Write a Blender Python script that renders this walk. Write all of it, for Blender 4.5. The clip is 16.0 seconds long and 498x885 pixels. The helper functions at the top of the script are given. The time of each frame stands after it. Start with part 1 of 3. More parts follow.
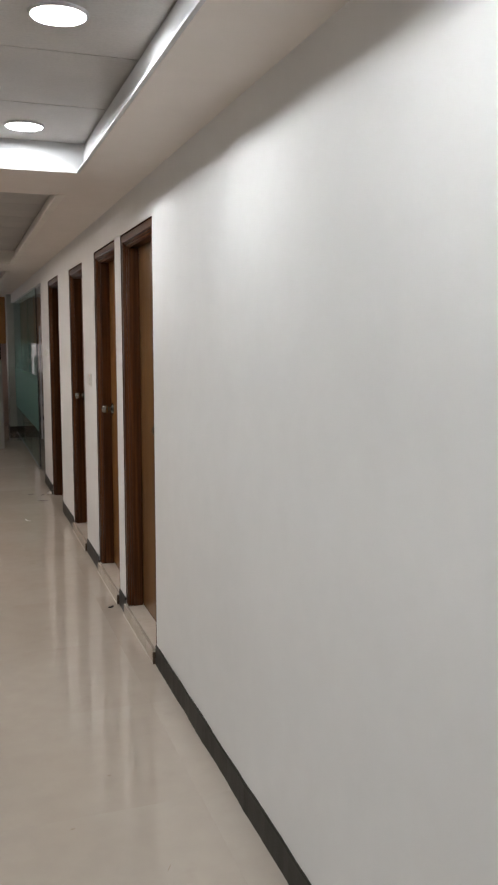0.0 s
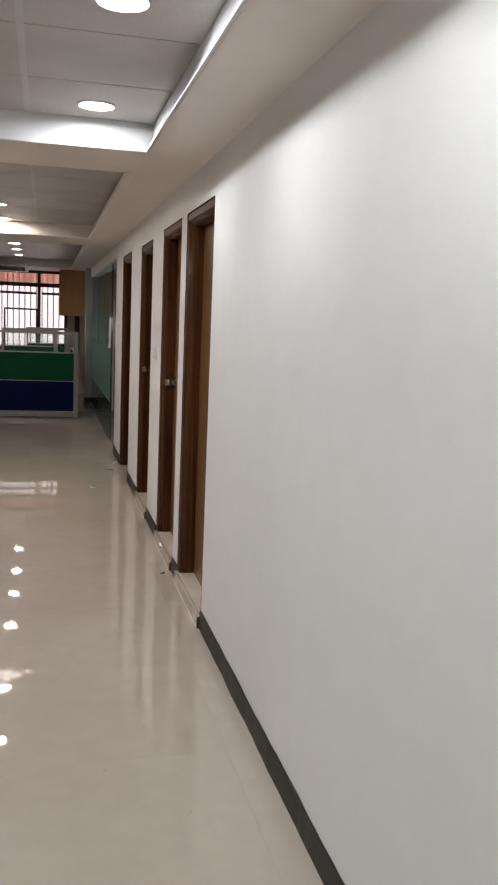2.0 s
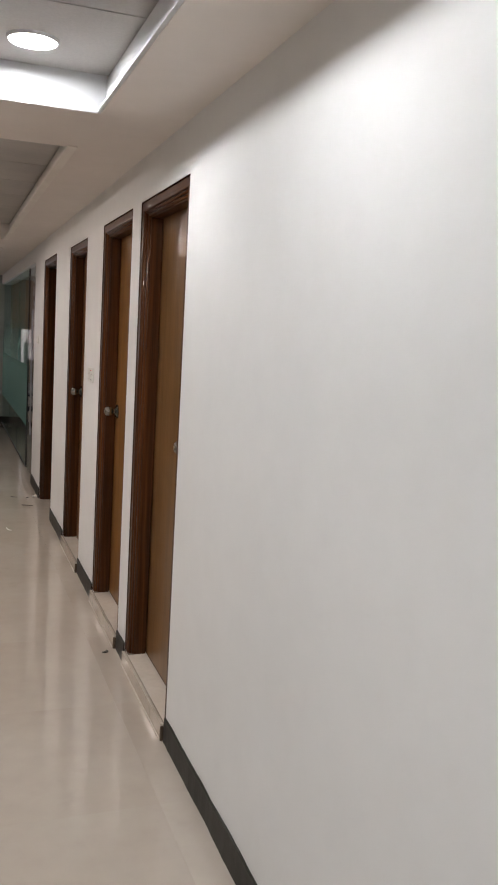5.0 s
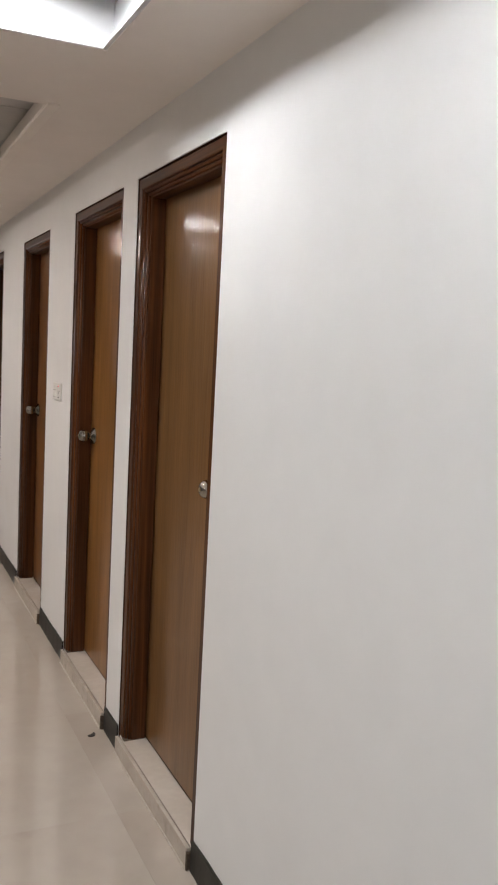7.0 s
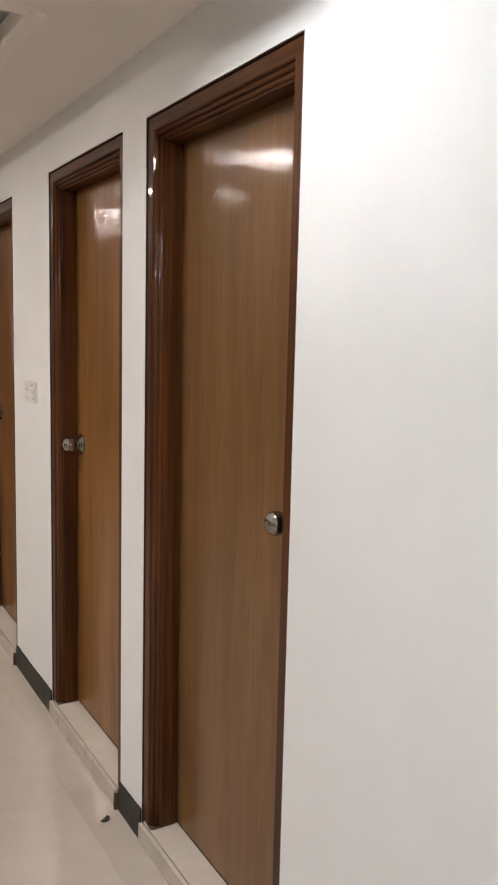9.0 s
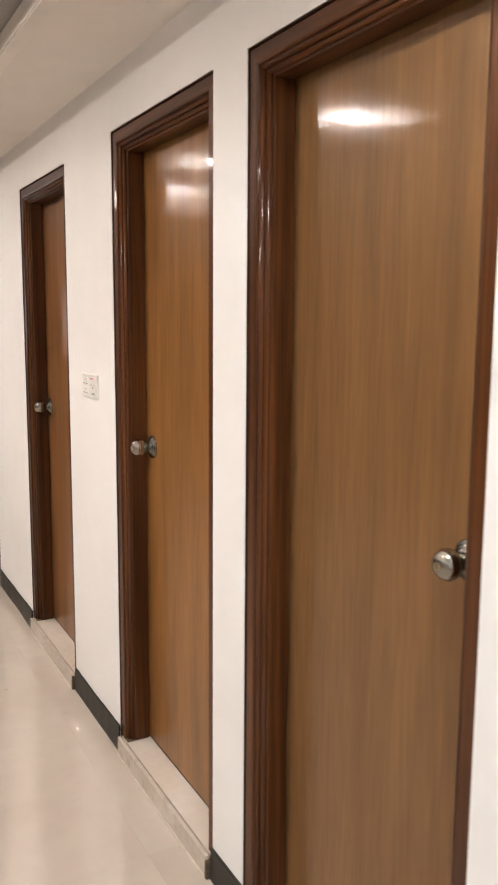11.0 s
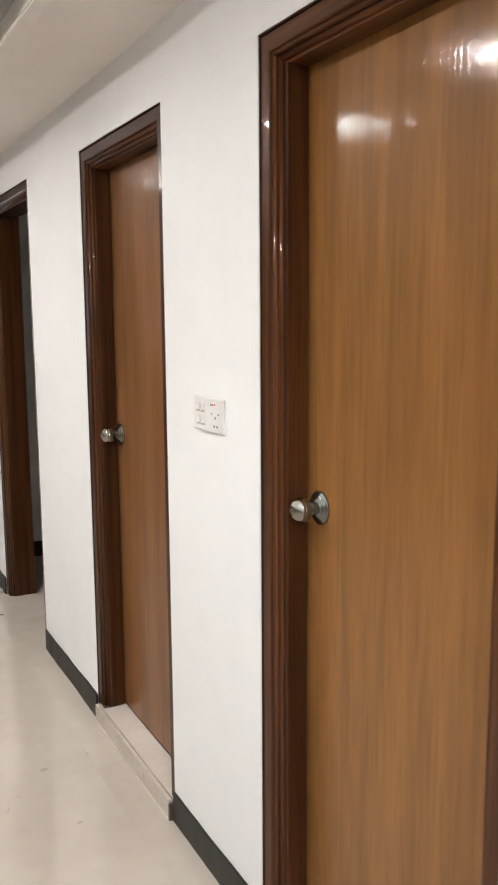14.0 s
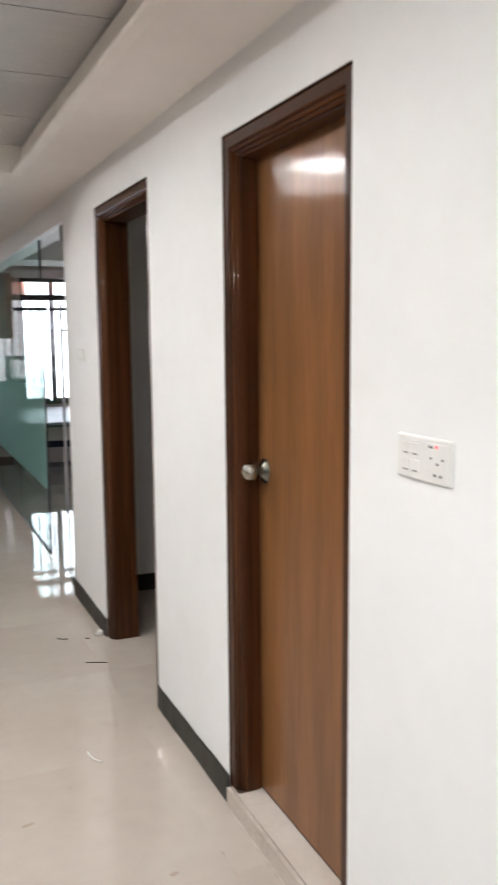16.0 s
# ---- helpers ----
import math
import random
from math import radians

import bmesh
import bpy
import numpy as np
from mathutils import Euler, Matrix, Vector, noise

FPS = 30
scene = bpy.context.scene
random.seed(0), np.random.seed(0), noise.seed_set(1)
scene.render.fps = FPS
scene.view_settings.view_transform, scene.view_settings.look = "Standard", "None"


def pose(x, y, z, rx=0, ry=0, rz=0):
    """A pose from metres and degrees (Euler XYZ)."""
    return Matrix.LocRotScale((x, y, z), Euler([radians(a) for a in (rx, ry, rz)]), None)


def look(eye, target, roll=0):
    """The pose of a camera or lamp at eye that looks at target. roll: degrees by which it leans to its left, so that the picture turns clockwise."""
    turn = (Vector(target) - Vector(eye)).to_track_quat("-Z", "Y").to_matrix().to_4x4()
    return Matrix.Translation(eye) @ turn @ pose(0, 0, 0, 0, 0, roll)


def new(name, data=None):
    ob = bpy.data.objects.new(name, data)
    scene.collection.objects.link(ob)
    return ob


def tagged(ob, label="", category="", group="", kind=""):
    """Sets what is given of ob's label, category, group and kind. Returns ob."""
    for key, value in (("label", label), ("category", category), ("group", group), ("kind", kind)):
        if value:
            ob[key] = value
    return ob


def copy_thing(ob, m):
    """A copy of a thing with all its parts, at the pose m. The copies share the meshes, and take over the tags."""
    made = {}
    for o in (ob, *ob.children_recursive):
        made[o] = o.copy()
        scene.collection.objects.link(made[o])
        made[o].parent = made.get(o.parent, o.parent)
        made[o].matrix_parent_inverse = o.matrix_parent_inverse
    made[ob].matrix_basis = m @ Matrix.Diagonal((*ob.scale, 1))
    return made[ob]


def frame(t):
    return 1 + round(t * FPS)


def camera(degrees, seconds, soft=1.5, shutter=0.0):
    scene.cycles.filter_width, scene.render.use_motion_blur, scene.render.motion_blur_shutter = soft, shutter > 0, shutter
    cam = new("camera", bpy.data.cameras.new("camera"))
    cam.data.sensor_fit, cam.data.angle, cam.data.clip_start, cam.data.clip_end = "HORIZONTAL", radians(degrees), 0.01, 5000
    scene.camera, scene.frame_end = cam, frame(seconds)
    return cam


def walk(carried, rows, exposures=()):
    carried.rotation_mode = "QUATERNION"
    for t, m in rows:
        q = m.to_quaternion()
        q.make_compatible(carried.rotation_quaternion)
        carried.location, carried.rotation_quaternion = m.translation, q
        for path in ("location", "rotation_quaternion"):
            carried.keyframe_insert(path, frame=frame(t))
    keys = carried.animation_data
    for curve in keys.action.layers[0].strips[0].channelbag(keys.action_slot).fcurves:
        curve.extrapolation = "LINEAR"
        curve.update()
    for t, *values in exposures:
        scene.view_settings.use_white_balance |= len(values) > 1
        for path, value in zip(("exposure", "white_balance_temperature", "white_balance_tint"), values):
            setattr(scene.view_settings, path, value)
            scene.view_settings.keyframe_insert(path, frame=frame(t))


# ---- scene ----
cam = camera(33.1, 16.0, soft=1.8, shutter=0.5)
PATH = [
    (0, (0.159, 1.294, 1.585), (0.805, 3.171, 1.342), 0.1),
    (0.5, (0.174, 1.241, 1.586), (0.759, 3.134, 1.316), 1.1),
    (1, (0.209, 1.167, 1.579), (0.712, 3.083, 1.31), 1.7),
    (1.5, (0.228, 1.135, 1.577), (0.688, 3.063, 1.316), 1.6),
    (2, (0.235, 1.151, 1.573), (0.712, 3.072, 1.284), 2.4),
    (2.5, (0.182, 1.299, 1.55), (0.824, 3.169, 1.249), 3.5),
    (3, (0.126, 1.488, 1.568), (0.94, 3.291, 1.269), 3.9),
    (3.5, (0.104, 1.611, 1.573), (0.878, 3.43, 1.265), 3.3),
    (4, (0.17, 1.83, 1.573), (0.89, 3.675, 1.292), 2.4),
    (4.5, (0.214, 1.997, 1.581), (0.908, 3.855, 1.33), 3.2),
    (4.7, (0.211, 2.07, 1.581), (0.888, 3.927, 1.333), 3.2),
    (7, (0.112, 3.001, 1.563), (0.956, 4.801, 1.345), 3.0),
    (7.5, (0.058, 3.245, 1.57), (0.995, 4.995, 1.325), 2.5),
    (8, (0.101, 3.442, 1.547), (1.065, 5.172, 1.263), 1.5),
    (8.2, (0.09, 3.505, 1.548), (1.070, 5.235, 1.274), 1.5),
    (10.3, (0.115, 4.035, 1.577), (1.055, 5.789, 1.328), 0.9),
    (10.5, (0.108, 4.081, 1.578), (1.033, 5.835, 1.317), 0.9),
    (11, (0.113, 4.231, 1.558), (1.028, 5.986, 1.264), 0.4),
    (11.5, (0.16, 4.443, 1.568), (1.056, 6.206, 1.266), -0.5),
    (12, (0.157, 4.577, 1.567), (1.055, 6.339, 1.269), -0.2),
    (12.5, (0.102, 4.778, 1.568), (1.045, 6.519, 1.28), -0.3),
    (13, (0.062, 4.934, 1.555), (1.049, 6.648, 1.255), -0.1),
    (13.5, (0.07, 5.088, 1.545), (1.025, 6.818, 1.235), -0.1),
    (14, (0.111, 5.284, 1.556), (1.03, 7.035, 1.259), -0.4),
    (14.5, (0.14, 5.432, 1.558), (1.023, 7.2, 1.251), -0.4),
    (15, (0.099, 5.639, 1.562), (0.996, 7.403, 1.27), -0.8),
    (15.5, (0.064, 5.803, 1.557), (0.973, 7.562, 1.271), -0.8),
    (16, (0.057, 5.869, 1.557), (0.839, 7.692, 1.297), -0.5),
]
EXPO = [(0.0, -0.08, 6440, 7), (1.5, -0.03, 6440, 7), (2.5, 0.03, 6480, 9), (3.0, -0.14, 6480, 9), (4.5, 0.04, 6480, 9), (7.0, 0.14, 6460, 9), (7.5, 0.24, 6460, 9), (8.0, 0.21, 6450, 9), (10.3, 0.66, 6720, 9),
        (10.5, 0.70, 6740, 9), (11.0, 0.93, 6720, 10), (11.5, 1.12, 5820, 3), (12.2, 1.17, 5950, 3), (13.0, 1.02, 6020, 3), (14.5, 1.02, 5950, 3), (15.0, 0.99, 5940, 3), (16.0, 1.00, 5830, 4)]
walk(cam, [(t, look(eye, target, roll)) for t, eye, target, roll in PATH], EXPO)

# ---- world and daylight ----
world = bpy.data.worlds.new("sky")
scene.world = world
world.use_nodes = True
wn = world.node_tree.nodes
sky = wn.new("ShaderNodeTexSky")
sky.sky_type, sky.sun_disc = "NISHITA", False
sky.sun_elevation, sky.sun_rotation = radians(50), radians(20)
world.node_tree.links.new(sky.outputs[0], wn["Background"].inputs[0])
wn["Background"].inputs[1].default_value = 0.12
sun_data = bpy.data.lights.new("sun", "SUN")
sun_data.energy, sun_data.angle, sun_data.color = 2.0, radians(3), (1.0, 0.95, 0.88)
sun = new("sun", sun_data)
sun.matrix_world = look((0, 40, 40), (-2, 38, 30))

LAMP_STRENGTH = 186.0
DAY_STRENGTH = 1.15


# ---- materials ----
def material(name, colour, rough=0.5, metal=0.0, colour2=None, scale=(3, 3, 3), detail=4.0, fine=0.0, fine_scale=60.0,
             bump=0.0, bump_scale=(80, 80, 80), warp=0.0, coat=0.0, coat_rough=0.1, spread=0.0, rough_vary=0.0, spec=0.5, dirt=None):
    """Paint, stone or metal: two colours mixed by a broad and a fine noise, with bump and gloss that vary."""
    m = bpy.data.materials.new(name)
    m.use_nodes = True
    n, l = m.node_tree.nodes, m.node_tree.links
    b = n["Principled BSDF"]
    b.inputs["Roughness"].default_value, b.inputs["Metallic"].default_value = rough, metal
    b.inputs["Coat Weight"].default_value, b.inputs["Coat Roughness"].default_value = coat, coat_rough
    b.inputs["Specular IOR Level"].default_value = spec
    tc, info = n.new("ShaderNodeTexCoord"), n.new("ShaderNodeObjectInfo")
    shift = n.new("ShaderNodeVectorMath")
    shift.operation = "MULTIPLY_ADD"
    l.new(info.outputs["Random"], shift.inputs[0])
    shift.inputs[1].default_value = (31, 17, 23)
    l.new(tc.outputs["Object"], shift.inputs[2])

    def noise_at(size, det):
        mp, nt = n.new("ShaderNodeMapping"), n.new("ShaderNodeTexNoise")
        mp.inputs["Scale"].default_value = size
        nt.inputs["Scale"].default_value, nt.inputs["Detail"].default_value, nt.inputs["Distortion"].default_value = 1.0, det, warp
        l.new(shift.outputs[0], mp.inputs[0])
        l.new(mp.outputs[0], nt.inputs[0])
        return nt.outputs[0]

    broad = noise_at(scale, detail)
    ramp = n.new("ShaderNodeValToRGB")
    ramp.color_ramp.elements[0].position, ramp.color_ramp.elements[1].position = 0.36, 0.66
    c2 = colour2 or tuple(c * 0.93 for c in colour)
    ramp.color_ramp.elements[0].color, ramp.color_ramp.elements[1].color = (*c2, 1), (*colour, 1)
    l.new(broad, ramp.inputs[0])
    out = ramp.outputs[0]
    if fine:
        f = noise_at((fine_scale,) * 3 if not isinstance(fine_scale, tuple) else fine_scale, 3)
        mr = n.new("ShaderNodeMapRange")
        mr.inputs[1].default_value, mr.inputs[2].default_value = 0.3, 0.7
        mr.inputs[3].default_value, mr.inputs[4].default_value = 1 - fine, 1 + fine * 0.6
        l.new(f, mr.inputs[0])
        mul = n.new("ShaderNodeVectorMath")
        mul.operation = "SCALE"
        l.new(out, mul.inputs[0])
        l.new(mr.outputs[0], mul.inputs["Scale"])
        out = mul.outputs[0]
    if spread:
        mr = n.new("ShaderNodeMapRange")
        mr.inputs[3].default_value, mr.inputs[4].default_value = 1 - spread, 1 + spread
        l.new(info.outputs["Random"], mr.inputs[0])
        mul = n.new("ShaderNodeVectorMath")
        mul.operation = "SCALE"
        l.new(out, mul.inputs[0])
        l.new(mr.outputs[0], mul.inputs["Scale"])
        out = mul.outputs[0]
    if dirt:
        size, low, high, tone = dirt
        spots = noise_at((size,) * 3, 6)
        mr, dm = n.new("ShaderNodeMapRange"), n.new("ShaderNodeMixRGB")
        mr.inputs[1].default_value, mr.inputs[2].default_value, mr.inputs[4].default_value = low, high, 0.55
        l.new(spots, mr.inputs[0])
        l.new(mr.outputs[0], dm.inputs[0])
        l.new(out, dm.inputs[1])
        dm.inputs[2].default_value = (*tone, 1)
        out = dm.outputs[0]
    l.new(out, b.inputs["Base Color"])
    if rough_vary:
        mr = n.new("ShaderNodeMapRange")
        mr.inputs[3].default_value, mr.inputs[4].default_value = rough - rough_vary, rough + rough_vary
        l.new(broad, mr.inputs[0])
        l.new(mr.outputs[0], b.inputs["Roughness"])
    if bump:
        bp = n.new("ShaderNodeBump")
        bp.inputs["Strength"].default_value, bp.inputs["Distance"].default_value = 1.0, bump
        l.new(noise_at(bump_scale, 3), bp.inputs["Height"])
        l.new(bp.outputs[0], b.inputs["Normal"])
        if coat:
            l.new(bp.outputs[0], b.inputs["Coat Normal"])
    return m


def glow(name, colour, strength):
    m = bpy.data.materials.new(name)
    m.use_nodes = True
    b = m.node_tree.nodes["Principled BSDF"]
    b.inputs["Base Color"].default_value = (*colour, 1)
    b.inputs["Emission Color"].default_value, b.inputs["Emission Strength"].default_value = (*colour, 1), strength
    return m


def glass_material(name, tint, rough=0.0, film=None):
    """Thin clear pane: mostly see-through, mirror-like at a slant; film: a frosted film that fades out between two heights."""
    m = bpy.data.materials.new(name)
    m.use_nodes = True
    n, l = m.node_tree.nodes, m.node_tree.links
    for node in list(n):
        if node.type != "OUTPUT_MATERIAL":
            n.remove(node)
    out = [k for k in n if k.type == "OUTPUT_MATERIAL"][0]
    clear, gloss, mix, fres = n.new("ShaderNodeBsdfTransparent"), n.new("ShaderNodeBsdfGlossy"), n.new("ShaderNodeMixShader"), n.new("ShaderNodeLayerWeight")
    clear.inputs[0].default_value = (*tint, 1)
    gloss.inputs["Roughness"].default_value = rough
    power, fit = n.new("ShaderNodeMath"), n.new("ShaderNodeMapRange")
    power.operation = "POWER"
    power.inputs[1].default_value = 5.0
    l.new(fres.outputs["Facing"], power.inputs[0])
    l.new(power.outputs[0], fit.inputs[0])
    fit.inputs[3].default_value, fit.inputs[4].default_value = 0.03, 0.34
    l.new(fit.outputs[0], mix.inputs[0])
    body = clear.outputs[0]
    if film:
        z0, z1, z2, colour = film
        diff, tran, both, m2 = n.new("ShaderNodeBsdfDiffuse"), n.new("ShaderNodeBsdfTranslucent"), n.new("ShaderNodeMixShader"), n.new("ShaderNodeMixShader")
        diff.inputs[0].default_value = tran.inputs[0].default_value = (*colour, 1)
        both.inputs[0].default_value = 0.6
        l.new(diff.outputs[0], both.inputs[1])
        l.new(tran.outputs[0], both.inputs[2])
        tc, sep = n.new("ShaderNodeTexCoord"), n.new("ShaderNodeSeparateXYZ")
        l.new(tc.outputs["Object"], sep.inputs[0])
        up, low = n.new("ShaderNodeMapRange"), n.new("ShaderNodeMath")
        up.inputs[1].default_value, up.inputs[2].default_value, up.inputs[3].default_value, up.inputs[4].default_value = z1, z2, 0.52, 0.0
        low.operation = "GREATER_THAN"
        low.inputs[1].default_value = z0
        l.new(sep.outputs[2], up.inputs[0])
        l.new(sep.outputs[2], low.inputs[0])
        mult = n.new("ShaderNodeMath")
        mult.operation = "MULTIPLY"
        l.new(up.outputs[0], mult.inputs[0])
        l.new(low.outputs[0], mult.inputs[1])
        l.new(mult.outputs[0], m2.inputs[0])
        l.new(clear.outputs[0], m2.inputs[1])
        l.new(both.outputs[0], m2.inputs[2])
        body = m2.outputs[0]
    l.new(body, mix.inputs[1])
    l.new(gloss.outputs[0], mix.inputs[2])
    l.new(mix.outputs[0], out.inputs[0])
    return m


PAINT = material("wall_paint", (0.81, 0.81, 0.805), 0.55, scale=(0.9, 0.9, 0.9), colour2=(0.78, 0.78, 0.775), fine=0.015, fine_scale=9,
                 bump=0.003, bump_scale=(2.6, 2.6, 2.6), spec=0.35, dirt=(1.5, 0.63, 0.85, (0.72, 0.71, 0.69)))
# Unseen closing wall, kept dim to mute reflections in the varnish.
WEST = material("muted_west_wall", (0.40, 0.37, 0.34), 0.6, scale=(0.9, 0.9, 0.9), fine=0.02, fine_scale=9)
COLUMN = material("grey_green_paint", (0.36, 0.38, 0.365), 0.5, scale=(2, 2, 2), fine=0.03, fine_scale=20)
SOFFIT = material("soffit_paint", (0.81, 0.755, 0.71), 0.6, scale=(1.2, 1.2, 1.2), colour2=(0.78, 0.725, 0.68), fine=0.02, fine_scale=7, bump=0.001, bump_scale=(9, 9, 9), spec=0.3)
TRIM = material("trim_paint", (0.71, 0.715, 0.73), 0.4, scale=(5, 5, 5), bump=0.0005, bump_scale=(40, 40, 40))
CREAM_TRIM = material("cream_trim_paint", (0.83, 0.78, 0.72), 0.45, scale=(5, 5, 5), bump=0.0005, bump_scale=(40, 40, 40))
PANEL = material("ceiling_board", (0.55, 0.525, 0.505), 0.38, scale=(3, 3, 3), colour2=(0.47, 0.455, 0.445), fine=0.06, fine_scale=90, bump=0.0008, bump_scale=(150, 150, 150), spec=0.45)
BAR = material("ceiling_bar", (0.58, 0.58, 0.58), 0.4, scale=(8, 8, 8))
DARK = material("dark_gap", (0.02, 0.02, 0.02), 0.8)
FLOOR = material("polished_tile", (0.468, 0.418, 0.364), 0.028, scale=(1.6, 1.6, 1.6), colour2=(0.435, 0.38, 0.326), fine=0.03, fine_scale=12, spread=0.02,
                 bump=0.0003, bump_scale=(2.2, 2.2, 2.2), rough_vary=0.010, spec=0.62, dirt=(4.2, 0.66, 0.82, (0.33, 0.285, 0.24)))
GROUT = material("grout", (0.42, 0.37, 0.32), 0.7)
MORTAR = material("brown_mortar", (0.11, 0.082, 0.06), 0.9, scale=(60, 60, 60), colour2=(0.075, 0.055, 0.04), spec=0.15)
CAULK = material("pale_cement", (0.47, 0.42, 0.365), 0.8, scale=(40, 40, 40), colour2=(0.40, 0.35, 0.30))
# Sill tile copy toned darker: the front face's shade put into colour; brown spots too.
RISER = material("shaded_riser_tile", (0.55, 0.49, 0.425), 0.12, scale=(6, 6, 6), colour2=(0.49, 0.43, 0.365), fine=0.06, fine_scale=40, spec=0.5, dirt=(14, 0.58, 0.75, (0.30, 0.25, 0.20)))
SILL = material("sill_tile", (0.60, 0.545, 0.485), 0.045, scale=(6, 6, 6), colour2=(0.55, 0.49, 0.42), fine=0.04, fine_scale=40, spec=0.55)
SKIRT = material("skirting_paint", (0.034, 0.031, 0.026), 0.5, scale=(6, 6, 6), colour2=(0.025, 0.023, 0.019), fine=0.08, fine_scale=30, bump=0.002, bump_scale=(11, 11, 11), spec=0.25)


def frame_wood(name, along, tone=1.0, chatter=14):
    """Dark varnish over wood whose grain runs along the given axis; chatter: cutter marks a metre across it."""
    grain = [tuple(v if k != along else w for k in range(3)) for v, w in ((38, 0.8), (150, 3), (14, chatter))]
    return material(name, (0.102 * tone, 0.0345 * tone, 0.0100 * tone), 0.4, scale=grain[0], colour2=(0.050 * tone, 0.0165 * tone, 0.0055 * tone), fine=0.28, fine_scale=grain[1],
                    bump=0.0004, bump_scale=grain[2], coat=0.42, coat_rough=0.045, spec=0.08)


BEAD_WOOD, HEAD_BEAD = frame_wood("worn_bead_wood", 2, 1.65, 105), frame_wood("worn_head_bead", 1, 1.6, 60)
FRAME_WOOD, HEAD_WOOD = frame_wood("dark_varnished_wood", 2), frame_wood("dark_varnished_head", 1)
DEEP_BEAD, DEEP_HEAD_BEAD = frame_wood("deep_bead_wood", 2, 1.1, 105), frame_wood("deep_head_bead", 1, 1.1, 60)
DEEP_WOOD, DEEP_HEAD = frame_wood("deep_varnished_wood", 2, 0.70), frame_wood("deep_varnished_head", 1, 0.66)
LEAVES = [material("teak_veneer_" + n, c, 0.45, scale=(10, 10, 0.9), colour2=tuple(0.72 * v for v in c), fine=0.14, fine_scale=(80, 80, 5), warp=0.3,
                   bump=0.00075, bump_scale=(95, 95, 9), coat=0.55, coat_rough=0.10, spec=0.12)
          for n, c in (("grey_brown", (0.214, 0.107, 0.040)), ("honey", (0.275, 0.124, 0.035)), ("red_brown", (0.225, 0.098, 0.034)))]
STEEL = material("satin_steel", (0.37, 0.35, 0.31), 0.2, 1.0, scale=(20, 20, 20), fine=0.1, fine_scale=200)
ROSE_STEEL = material("dull_steel", (0.20, 0.20, 0.175), 0.24, 1.0, scale=(20, 20, 20), fine=0.1, fine_scale=200)
PALE_STEEL = material("pale_steel", (0.42, 0.41, 0.43), 0.5, 1.0, scale=(20, 20, 20))
DARK_STEEL = material("dark_steel", (0.07, 0.07, 0.068), 0.35, 0.8, scale=(20, 20, 20))
EDGE = material("shadow_gap_brown", (0.050, 0.022, 0.012), 0.8, spec=0.1)
KEYHOLE = material("brass_core", (0.45, 0.36, 0.2), 0.3, 1.0)
SWITCH = material("ivory_plastic", (0.76, 0.75, 0.72), 0.3, scale=(9, 9, 9))
SWITCH_GREY = material("grey_plastic", (0.30, 0.295, 0.28), 0.4)
RED_GLOW = glow("neon_indicator", (1.0, 0.03, 0.07), 0.8)
LAMP = glow("led_diffuser", (0.975, 0.98, 1.0), LAMP_STRENGTH)
LAMP_FAR = glow("dimmer_led_diffuser", (1.0, 0.82, 0.74), 0.48 * LAMP_STRENGTH)
LAMP_WARM = glow("warmer_led_diffuser", (1.0, 0.89, 0.82), 1.15 * LAMP_STRENGTH)
ALU = material("grey_aluminium", (0.33, 0.33, 0.31), 0.38, 0.6, scale=(9, 9, 9), fine=0.04, fine_scale=60)
GREEN = material("green_fabric", (0.004, 0.078, 0.030), 0.85, scale=(5, 5, 5), fine=0.15, fine_scale=220, bump=0.0006, bump_scale=(260, 260, 260), spec=0.2)
BLUE = material("navy_fabric", (0.002, 0.006, 0.062), 0.85, scale=(5, 5, 5), fine=0.15, fine_scale=220, bump=0.0006, bump_scale=(260, 260, 260), spec=0.2)
PLY = material("plywood", (0.40, 0.205, 0.070), 0.6, scale=(9, 9, 1), colour2=(0.34, 0.175, 0.06), fine=0.08, fine_scale=(60, 60, 4))
BROWN_METAL = material("brown_window_frame", (0.035, 0.022, 0.018), 0.45, scale=(7, 7, 7))
GRILLE = material("painted_grille", (0.72, 0.60, 0.57), 0.5, scale=(7, 7, 7))
PINK_WALL = material("pinkish_render", (0.42, 0.32, 0.28), 0.7, scale=(3, 3, 3), fine=0.06, fine_scale=30)
WHITE_PLASTIC = material("white_casing", (0.72, 0.71, 0.68), 0.35, scale=(6, 6, 6))
BLACK_PLASTIC = material("black_plastic", (0.02, 0.02, 0.022), 0.4, scale=(6, 6, 6))
DESK_PINK = material("pale_laminate", (0.70, 0.57, 0.55), 0.3, scale=(5, 5, 5))
STONE = material("mottled_stone", (0.46, 0.44, 0.50), 0.35, scale=(18, 18, 18), colour2=(0.20, 0.19, 0.24), fine=0.2, fine_scale=80)
AWNING = material("salmon_awning", (0.80, 0.55, 0.48), 0.6, scale=(3, 3, 3), colour2=(0.72, 0.47, 0.40), fine=0.1, fine_scale=20)
an, al = AWNING.node_tree.nodes, AWNING.node_tree.links
thin, blend = an.new("ShaderNodeBsdfTranslucent"), an.new("ShaderNodeMixShader")
thin.inputs[0].default_value = (0.90, 0.64, 0.56, 1)
blend.inputs[0].default_value = 0.6
al.new(an["Principled BSDF"].outputs[0], blend.inputs[1])
al.new(thin.outputs[0], blend.inputs[2])
al.new(blend.outputs[0], an["Material Output"].inputs[0])
PAPER = material("white_paper", (0.66, 0.64, 0.60), 0.7, scale=(20, 20, 20))
TWIG = material("dark_scrap", (0.03, 0.022, 0.018), 0.7, scale=(60, 60, 60))
